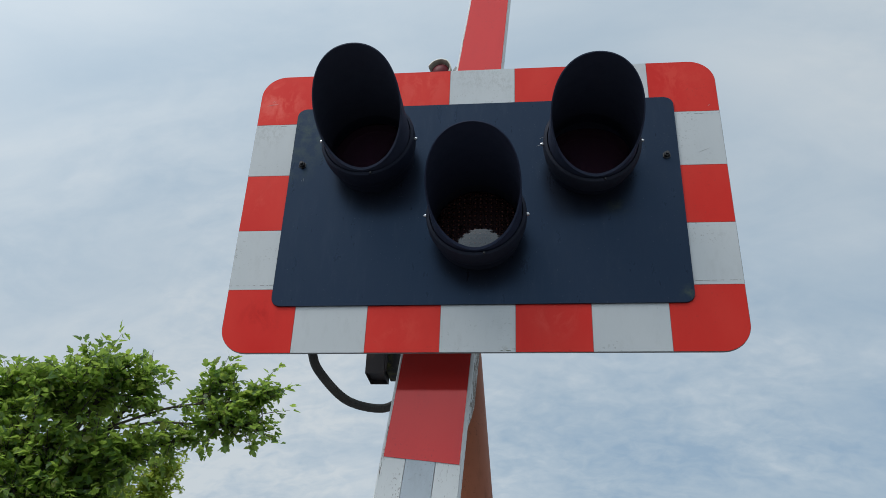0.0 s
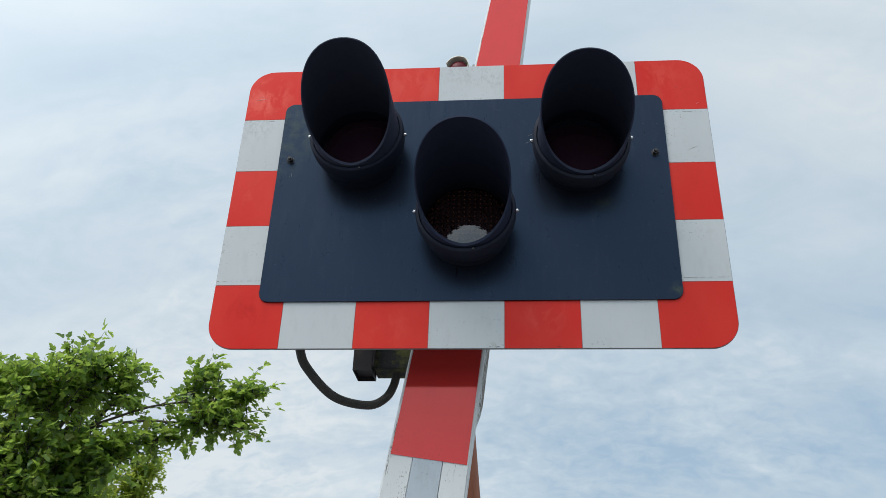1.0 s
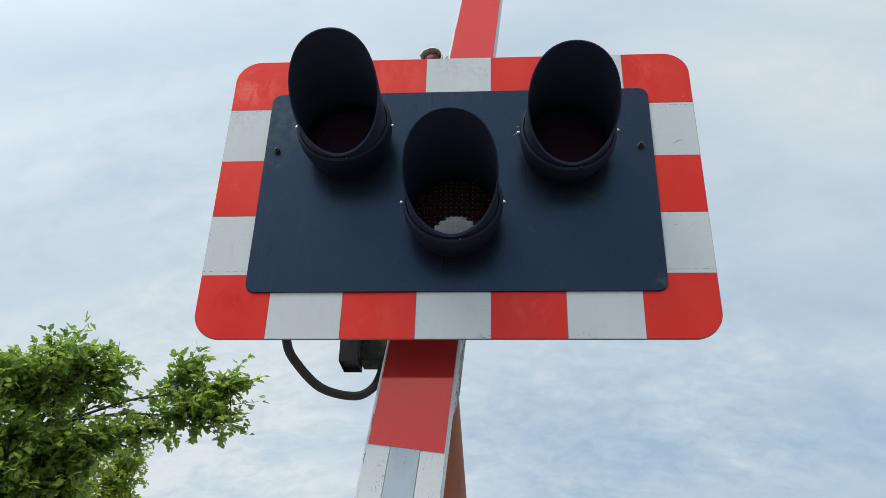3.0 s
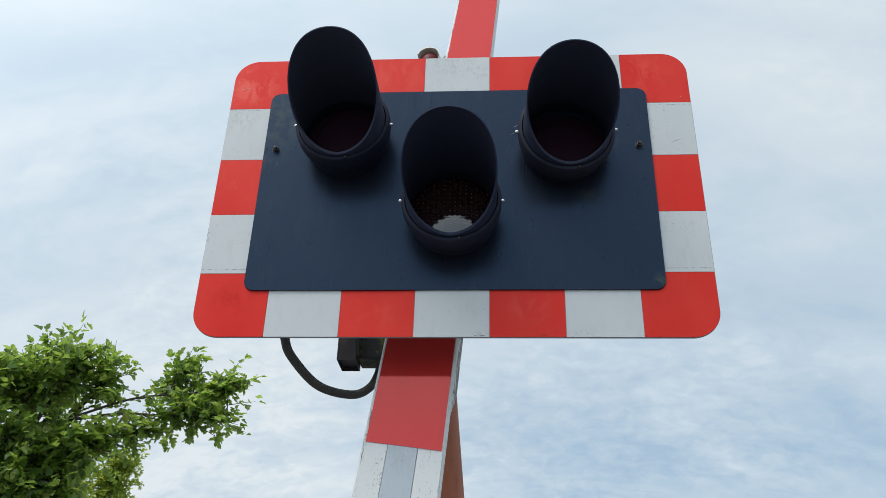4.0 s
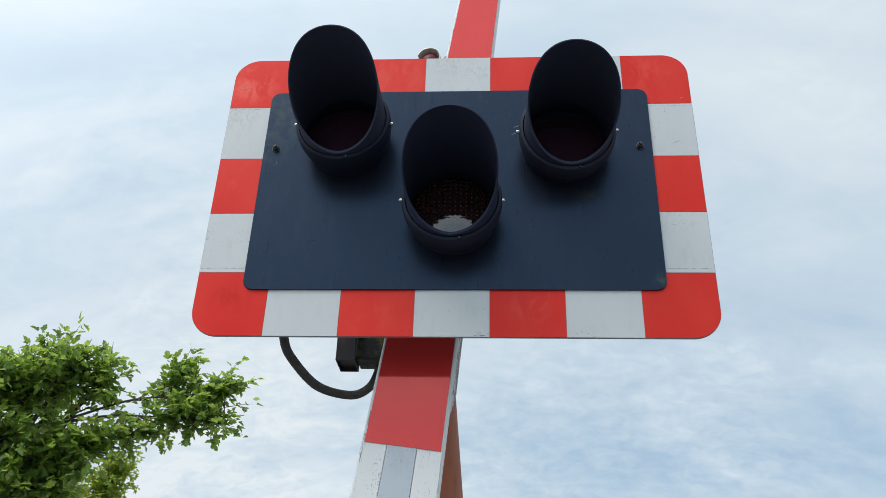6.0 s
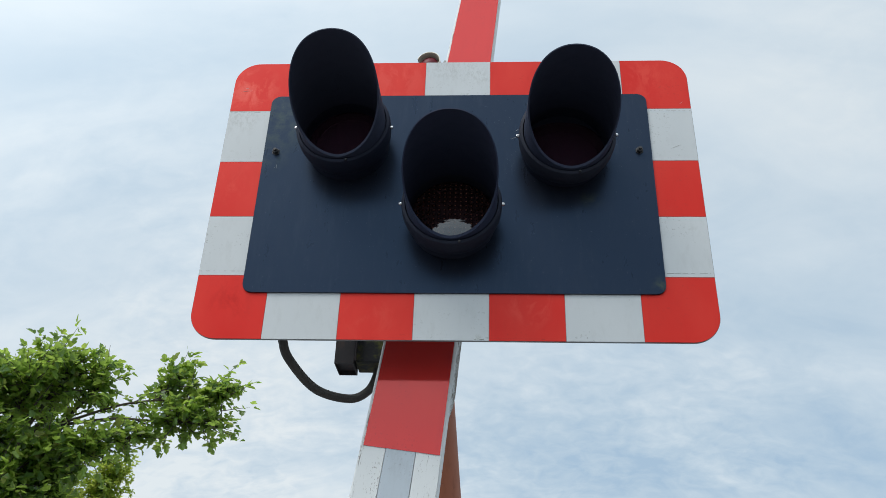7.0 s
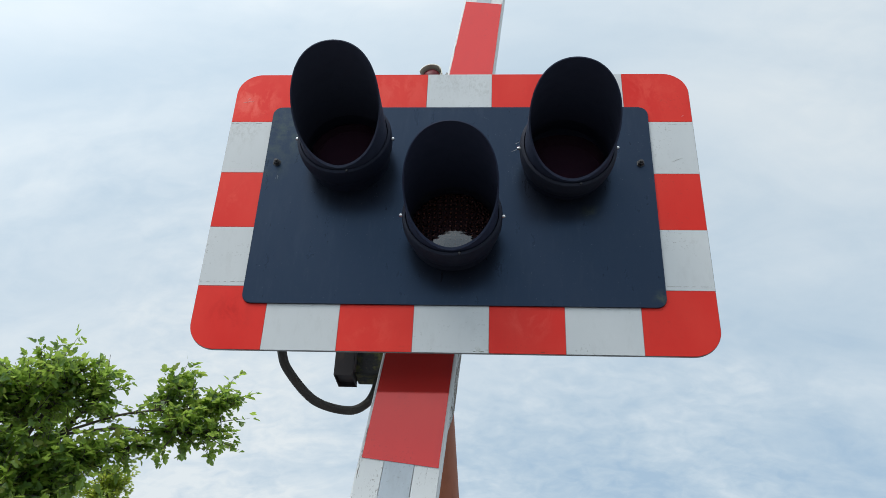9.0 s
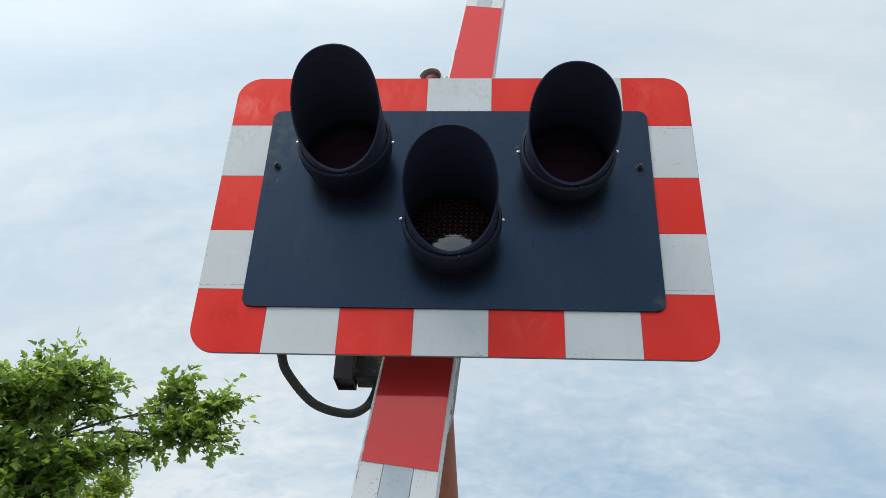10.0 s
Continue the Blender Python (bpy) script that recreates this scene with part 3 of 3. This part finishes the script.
def strip_bm(u0, u1, s0, s1, y0, y1):
    """A lengthwise board of the tapered arm, between the width fractions u0 and u1 (-1 to 1)."""
    bm = bmesh.new()
    rings = []
    for s in (s0, s1):
        h = arm_half(s)
        rings.append([bm.verts.new(p) for p in ((u0 * h, y0, s), (u1 * h, y0, s), (u1 * h, y1, s), (u0 * h, y1, s))])
    for a, b in zip(rings, rings[1:]):
        for i in range(4):
            bm.faces.new((a[i - 1], a[i], b[i], b[i - 1]))
    bm.faces.new(rings[0])
    bm.faces.new(rings[-1][::-1])
    return bm


def build_arm():
    arm = tagged(new("level_crossing_barrier"), "raised red and white striped timber barrier arm", "barrier")
    top = 3.75
    f = ARM_FRONT
    for u0, u1, y in ((-1.0, -0.400, f + 0.002), (-0.386, 0.363, f + 0.0034), (0.377, 1.0, f + 0.002)):
        bm = board_bm(u0, u1, y, 0.002 if abs(u0) == 1 or u1 == 1 else 0.0)
        part("plank", bm, TIMBER, arm, "white painted weathered timber plank")
    for u, side in ((-1, -1), (1, 1)):
        bm = bmesh.new()
        rings = []
        for s in STATIONS:
            h, e = arm_half(s) * u, arm_back(s)
            rings.append([bm.verts.new(p) for p in ((h + side * 0.0005, f + 0.006, s), (h + side * 0.0045, f + 0.010, s), (h + side * 0.0055, e - 0.005, s), (h + side * 0.0015, e - 0.002, s))])
        for a, b in zip(rings, rings[1:]):
            for i in range(4):
                bm.faces.new((a[i - 1], a[i], b[i], b[i - 1]))
        bm.faces.new(rings[0])
        bm.faces.new(rings[-1][::-1])
        part("edge_strip", bm, TIMBER, arm, "white painted timber edge")
    # a stiffening batten up the right-hand side, its lower end cut to a taper
    bm = bmesh.new()
    rings = []
    for s, deep, out in ((1.315, 0.002, 0.001), (1.352, 0.022, 0.004), (1.385, 0.052, 0.007), (1.42, 0.076, 0.008), (1.5, 0.088, 0.0065), (1.9, 0.088, 0.006), (2.05, 0.01, 0.004)):
        h, e = arm_half(s), arm_back(s)
        rings.append([bm.verts.new(p) for p in ((h - 0.012, e + 0.001, s), (h + out * 0.4, e + 0.001, s), (h + out, e + 0.004 + deep * 0.1, s), (h + out, e + deep, s), (h - 0.012, e + deep + 0.001, s))])
    for a, b in zip(rings, rings[1:]):
        for i in range(5):
            bm.faces.new((a[i - 1], a[i], b[i], b[i - 1]))
    bm.faces.new(rings[0])
    bm.faces.new(rings[-1][::-1])
    part("batten", bm, OLD_TIMBER, arm, "bare weathered timber batten with flaking white paint")
    first = 1.247
    for k in range(-3, 6):
        s0, s1 = first + k * BAND, min(first + (k + 1) * BAND, top)
        if s0 > top or s1 < -0.2:
            continue
        if k % 2 == 0:
            part("red_band", strip_bm(-0.96, 0.972, s0, s1, f, f + 0.0015), ARM_RED, arm, "glossy red sheet band")
        else:
            part("grey_strip", strip_bm(-0.385, 0.362, s0, s1, f + 0.0012, f + 0.003), ARM_GREY, arm, "grey centre strip")
    # small boom lamp on the arm's edge
    s = (3.290 - PIVOT.z) / math.cos(radians(LEAN))
    lamp = part("boom_lamp", lathe_bm([(0.0, 0.03), (0.029, 0.03), (0.031, 0.02), (0.031, -0.012), (0.028, -0.014), (0.0, -0.012)], 32), CREAM, arm, "small cream boom lamp with red lens", pose(-0.112, -0.03, s - 0.003, 0, 24 - LEAN, -8), True)
    bm = bmesh.new()
    rings = []
    for y, r in ((-0.002, 0.0328), (-0.040, 0.0345), (-0.0405, 0.0322), (-0.002, 0.0305)):
        rings.append([bm.verts.new((r * math.cos(radians(-5 + 190 * i / 20)), y, r * math.sin(radians(-5 + 190 * i / 20)))) for i in range(21)])
    for a, b in zip(rings, rings[1:] + rings[:1]):
        for i in range(20):
            bm.faces.new((a[i], a[i + 1], b[i + 1], b[i]))
    part("lamp_hood", bm, CREAM, lamp, smooth=True)
    part("lamp_lens", lathe_bm([(0.0, -0.036), (0.015, -0.034), (0.024, -0.028), (0.0298, -0.012)], 32), BOOM_GLASS, lamp, "dark red lens", smooth=True)
    part("lamp_bracket", box_bm(0.028, 0.062, -0.006, 0.0, -0.02, 0.018, 0.001), CREAM, lamp)
    part("bracket_tab", box_bm(0.034, 0.056, -0.022, 0.0, -0.02, 0.030, 0.0015), ALUMINIUM, lamp, "grey bracket")
    return arm


arm = build_arm()


def build_pedestal():
    """The machine that carries the arm's foot."""
    p = tagged(new("barrier_pedestal"), "grey steel barrier machine cabinet on the ground", "barrier machine")
    p.location = (PIVOT.x, PIVOT.y, 0)
    part("cabinet", box_bm(-0.30, 0.30, 0.08, 0.16, 0.0, 1.05, 0.01), ALUMINIUM, p)
    part("axle", tube_into(bmesh.new(), [(0, 0.085, 0.92), (0, -0.09, 0.92)], [0.03, 0.03], 20), ALUMINIUM, p)


build_pedestal()


# ---- trees ----
def leaf_shape(rng, size):
    """Outline of a broad three-lobed leaf in its own plane: stalk at the origin, tip along +x."""
    k = rng.uniform(0.85, 1.15)
    side = [(0.02, 0.07), (0.10, 0.27), (0.30, 0.46), (0.44, 0.42), (0.46, 0.24), (0.66, 0.30), (0.84, 0.20), (0.90, 0.08)]
    pts = [(0.0, 0.0)] + [(x, y * k) for x, y in side] + [(1.0, 0.0)] + [(x + rng.uniform(-0.02, 0.02), -y * k * rng.uniform(0.85, 1.1)) for x, y in side[::-1]]
    return [(x * size, y * size) for x, y in pts]


class Foliage:
    """Gathers leaves and twigs into two meshes."""

    def __init__(self, rng):
        self.rng, self.verts, self.faces, self.wood = rng, [], [], bmesh.new()

    def leaf(self, place, out, size):
        r = self.rng
        out = out.normalized()
        up = Vector((r.gauss(0, 0.6), r.gauss(0, 0.6) - 0.25, 1.0)).normalized()
        side = out.cross(up)
        if side.length < 1e-3:
            return
        side.normalize()
        up = side.cross(out)
        fold, droop = r.uniform(0.1, 0.5), r.uniform(0.0, 0.45)
        first = len(self.verts)
        outline = leaf_shape(r, size)
        half = len(outline) // 2
        stalk = size * 0.3
        for x, y in outline:
            lift = abs(y) * fold - droop * x * x / size
            p = place + out * (x + stalk) + side * y + up * lift
            self.verts.append(tuple(p))
        n = len(outline)
        # two folded halves along the midrib
        for k in range(1, half):
            self.faces.append((first, first + k, first + k + 1))
        for k in range(half, n - 1):
            self.faces.append((first, first + k, first + k + 1))

    def twig(self, a, way, length, size, thick, leaves, bend=0.35, rosette=4):
        r = self.rng
        pts, p, d = [a.copy()], a.copy(), way.normalized()
        steps = max(3, int(length / 0.045))
        for k in range(steps):
            d = (d + Vector((r.gauss(0, bend), r.gauss(0, bend), r.gauss(0, bend) + 0.06)) * 0.35).normalized()
            p = p + d * length / steps
            pts.append(p.copy())
        tube_into(self.wood, pts, [thick * (1 - 0.75 * k / steps) for k in range(steps + 1)], 5)
        for k in range(1, steps + 1):
            if r.random() < leaves:
                count = rosette if k < steps else rosette + 1
                for _ in range(r.randint(max(1, count - 2), count)):
                    way2 = (d * r.uniform(-0.1, 1.0) + Vector((r.gauss(0, 0.8), r.gauss(0, 0.8), r.gauss(0.05, 0.6))))
                    self.leaf(pts[k] + Vector((r.gauss(0, 0.006), r.gauss(0, 0.006), r.gauss(0, 0.006))), way2, size * r.uniform(0.55, 1.25))
        return pts

    def limb(self, points, thick):
        path = glide(points, 6)
        n = len(path) - 1
        tube_into(self.wood, path, [thick * (1 - 0.72 * k / n) for k in range(n + 1)], 8)
        return path

    def mass(self, path, start, twigs, spread, length, size, leaves, rosette=4):
        """Side twigs all round the outer part of a limb."""
        r = self.rng
        n = len(path) - 1
        for _ in range(twigs):
            u = start + (1 - start) * r.random() ** 0.8
            k = min(n - 1, int(u * n))
            along = (path[k + 1] - path[k]).normalized()
            way = along * r.uniform(0.1, 1.0) + Vector((r.gauss(0, spread), r.gauss(0, spread), r.gauss(0.12, spread)))
            self.twig(path[k].lerp(path[k + 1], r.random()), way, length * r.uniform(0.4, 1.15), size, 0.0035, leaves, rosette=rosette)

    def place(self, tree, leaf_mat, label):
        trunk = part("trunk", self.wood, BARK, tree, "grey-brown branches", smooth=True)
        data = bpy.data.meshes.new("crown")
        data.from_pydata(self.verts, [], self.faces)
        data.materials.append(leaf_mat)
        crown = new("crown", data)
        crown.parent = tree
        tagged(crown, label, kind="stuff")
        return trunk, crown


def build_hawthorn():
    """A bushy tree whose outer boughs reach into the view."""
    rng = random.Random(11)
    tree = tagged(new("hawthorn_tree"), "green hawthorn tree with a bough reaching out sideways", "tree")
    root = Vector((-2.75, 2.55, 0.0))
    tree.location = root
    f = Foliage(rng)

    def at(x, y, z):
        return Vector((x, y, z)) - root

    f.limb([at(-2.75, 2.55, -0.05), at(-2.72, 2.52, 0.8), at(-2.62, 2.45, 1.6), at(-2.55, 2.4, 2.3)], 0.10)
    # two thin boughs that carry the spray reaching out sideways
    bough = f.limb([at(-2.62, 2.45, 1.9), at(-2.35, 2.2, 2.62), at(-2.10, 2.05, 2.745), at(-1.84, 2.0, 2.82), at(-1.62, 2.0, 2.895), at(-1.42, 2.0, 2.92), at(-1.14, 2.0, 2.935)], 0.010)
    second = f.limb([at(-1.90, 2.02, 2.80), at(-1.65, 2.0, 2.825), at(-1.43, 1.98, 2.81), at(-1.20, 1.98, 2.80)], 0.008)
    third = f.limb([at(-2.2, 2.1, 2.55), at(-1.85, 2.0, 2.66), at(-1.66, 1.98, 2.70), at(-1.47, 1.97, 2.75)], 0.007)
    rise = f.limb([at(-1.46, 2.0, 2.92), at(-1.40, 1.99, 2.98), at(-1.36, 1.98, 3.05)], 0.005)
    f.mass(bough, 0.80, 52, 0.5, 0.15, 0.037, 0.95, 5)
    f.mass(second, 0.62, 46, 0.5, 0.14, 0.037, 0.95, 5)
    f.mass(rise, 0.15, 22, 0.55, 0.12, 0.037, 0.95, 5)
    f.mass(bough, 0.50, 16, 0.4, 0.10, 0.035, 0.65, 4)
    f.mass(second, 0.1, 14, 0.45, 0.11, 0.035, 0.65, 4)
    f.mass(third, 0.3, 62, 0.45, 0.11, 0.034, 0.75, 4)
    for p, way, length in (((-1.38, 1.98, 3.03), (0.1, 0, 1), 0.13), ((-1.20, 1.98, 2.98), (0.5, 0, 0.7), 0.14), ((-1.14, 1.98, 2.93), (1, 0, 0.45), 0.14), ((-1.14, 1.97, 2.86), (1, 0, 0.1), 0.13), ((-1.16, 1.97, 2.78), (0.9, 0, -0.5), 0.13), ((-1.22, 1.97, 2.78), (0.5, 0, -0.9), 0.10), ((-1.33, 1.97, 2.78), (0.2, 0, -1), 0.08), ((-1.78, 1.95, 2.98), (1, 0, 0.5), 0.15), ((-1.78, 1.95, 2.98), (1, 0, 0.05), 0.13), ((-2.28, 1.9, 2.93), (-0.1, 0, 1), 0.12)):
        f.twig(at(*p), Vector(way), length, 0.033, 0.0024, 0.95, 0.2, 3)
    # a bare thin twig in the gap
    f.twig(at(-1.86, 1.98, 2.96), Vector((1, 0, -0.08)), 0.20, 0.03, 0.0028, 0.0, 0.18)
    f.twig(at(-1.80, 1.98, 2.93), Vector((1, 0, -0.7)), 0.12, 0.03, 0.0022, 0.1, 0.18, 1)
    # leafy boughs of the crown: tip, twigs on each
    tips = [(-1.73, 1.96, 2.98, 44), (-1.87, 1.90, 3.02, 58), (-2.03, 1.95, 3.05, 60), (-2.22, 1.90, 2.95, 56), (-2.44, 2.0, 2.99, 50),
            (-1.97, 1.80, 2.95, 36), (-2.14, 1.80, 2.91, 34), (-2.34, 1.80, 2.93, 34), (-2.66, 2.0, 2.93, 40),
            (-2.05, 2.20, 2.98, 34), (-2.25, 2.25, 2.96, 34), (-1.95, 1.85, 2.86, 10), (-2.12, 1.75, 2.79, 14), (-2.30, 1.75, 2.78, 16),
            (-1.72, 1.95, 2.66, 52), (-1.88, 1.90, 2.66, 46), (-2.04, 1.80, 2.64, 52), (-2.2, 1.75, 2.62, 56),
            (-1.86, 1.95, 2.54, 52), (-1.98, 1.80, 2.50, 60), (-2.12, 1.72, 2.46, 60), (-2.28, 1.75, 2.44, 56),
            (-1.86, 1.95, 2.42, 52), (-1.96, 1.85, 2.32, 60), (-2.1, 1.75, 2.28, 60), (-2.3, 1.8, 2.3, 50), (-2.05, 2.1, 2.58, 40),
            (-3.4, 2.7, 2.8, 40), (-3.1, 2.2, 2.8, 40), (-2.7, 3.3, 2.9, 40), (-3.0, 2.9, 3.0, 40), (-2.8, 1.9, 2.6, 40)]
    for x, y, z, twigs in tips:
        k = min(1.0, max(0.0, (z - 2.2) / 0.9))
        base = Vector((-2.62 + 0.1 * k, 2.42, 1.5 + 0.75 * k))
        tip = Vector((x, y, z))
        mid = base.lerp(tip, 0.55) + Vector((rng.gauss(0, 0.03), rng.gauss(0, 0.03), 0.08))
        path = f.limb([p - root for p in (base, mid, base.lerp(tip, 0.82) + Vector((0, 0, 0.04)), tip)], 0.018)
        f.mass(path, 0.62, twigs, 0.55, 0.17, 0.038, 0.85, 5)
    # one leader stands up above the crown
    f.twig(at(-2.0, 1.95, 3.05), Vector((0.42, 0, 1)), 0.23, 0.036, 0.003, 1.0, 0.12, 4)
    f.place(tree, LEAF, "dense small lobed green leaves")


def build_far_tree(x, y, height, spread, seed, label):
    rng = random.Random(seed)
    tree = tagged(new("field_maple_tree"), label, "tree")
    tree.location = (x, y, 0)
    f = Foliage(rng)
    f.limb([Vector((0, 0, -0.05)), Vector((0.05, 0, height * 0.35)), Vector((0, 0.05, height * 0.6)), Vector((0.02, 0, height * 0.9))], 0.14)
    for k in range(16):
        a, u = k * 2.4, 0.35 + 0.6 * k / 16
        s = spread * (1.15 - 0.9 * abs(u - 0.55)) * rng.uniform(0.75, 1.0)
        c, d = math.cos(a), math.sin(a)
        path = f.limb([Vector((0, 0, height * (u - 0.15))), Vector((c * s * 0.5, d * s * 0.5, height * u)), Vector((c * s * 0.8, d * s * 0.8, min(height * 0.95, height * (u + 0.1))))], 0.04)
        f.mass(path, 0.3, 120, 0.5, 0.26, 0.042, 0.95, 7)
    f.place(tree, LEAF_FAR, "leaf clusters in backlit bright green")


build_hawthorn()
build_far_tree(-4.12, 6.6, 3.97, 0.75, 5, "bright green field maple standing behind the hawthorn")


# ---- fly ----
def build_fly():
    m, t, b = material("fly_wing")
    b.inputs["Base Color"].default_value, b.inputs["Alpha"].default_value, b.inputs["Roughness"].default_value = (0.34, 0.35, 0.38, 1), 0.36, 0.5
    fly = tagged(new("fly"), "small dark flying insect with smoky wings", "insect")
    bm = bmesh.new()
    bmesh.ops.create_uvsphere(bm, u_segments=12, v_segments=8, radius=1)
    for v in bm.verts:
        v.co = Vector((v.co.x * 0.0030 * (1.1 + 0.2 * v.co.z), v.co.y * 0.0042, v.co.z * 0.0052))
    part("body", bm, BLACK_BOLT, fly, smooth=True)
    for side in (-1, 1):
        bm = bmesh.new()
        edge = [(0.0, 0.0), (0.005, 0.0042), (0.011, 0.0046), (0.0155, 0.0), (0.011, -0.0042), (0.005, -0.003)]
        low = [bm.verts.new((side * (0.002 + x), y + 0.001, 0.003 + x * 0.12 + y * 0.7)) for x, y in edge]
        high = [bm.verts.new((side * (0.002 + x), y + 0.001, 0.0032 + x * 0.12 + y * 0.7)) for x, y in edge]
        bm.faces.new(low)
        bm.faces.new(high[::-1])
        for i in range(6):
            bm.faces.new((low[i - 1], low[i], high[i], high[i - 1]))
        part("wing", bm, m, fly, "smoky translucent wing")
    return fly


fly = build_fly()


# ---- motion of things ----
FLY_A, FLY_B = (0.101, -0.75, 1.929), (-0.153, -0.75, 2.254)

def motions():
    lean = math.radians(LEAN)
    early = [-17, 1, 16, 19, 5, -11, -21, -17, -2, 12, 17, 7, -8, -15, -13, -2, 8, 10, 5, -4, -9, -8, -3.5, 3, 7, 6, 1, -4]
    rows = []
    for k in range(0, 101):
        t = k / 10
        swing = early[k] if k < len(early) else 6 * math.exp((2.7 - t) / 0.55) * math.cos(2 * math.pi * (t - 0.27) / 0.715)
        if k > 60 and k % 10:
            continue
        rows.append((t, pose(PIVOT.x, PIVOT.y, PIVOT.z, 0, LEAN + math.degrees(swing * 0.00104), 0)))
    walk(arm, rows)
    walk(fly, [(0, pose(1.3, -0.6, 0.004, 0, 0, 40)), (9.05, pose(1.3, -0.6, 0.004, 0, 0, 40)), (9.2, pose(0.55, -0.75, 1.50, 15, -20, 30)), (9.3, pose(*FLY_A, 10, -35, 15)), (9.4, pose(*FLY_B, 10, -35, 15)),
               (9.5, pose(-0.75, -0.75, 2.75, 10, 0, 60)), (9.6, pose(-1.8, -0.9, 3.2, 0, 0, 60)), (10, pose(-4.0, -2.0, 3.6, 0, 0, 60))])



motions()
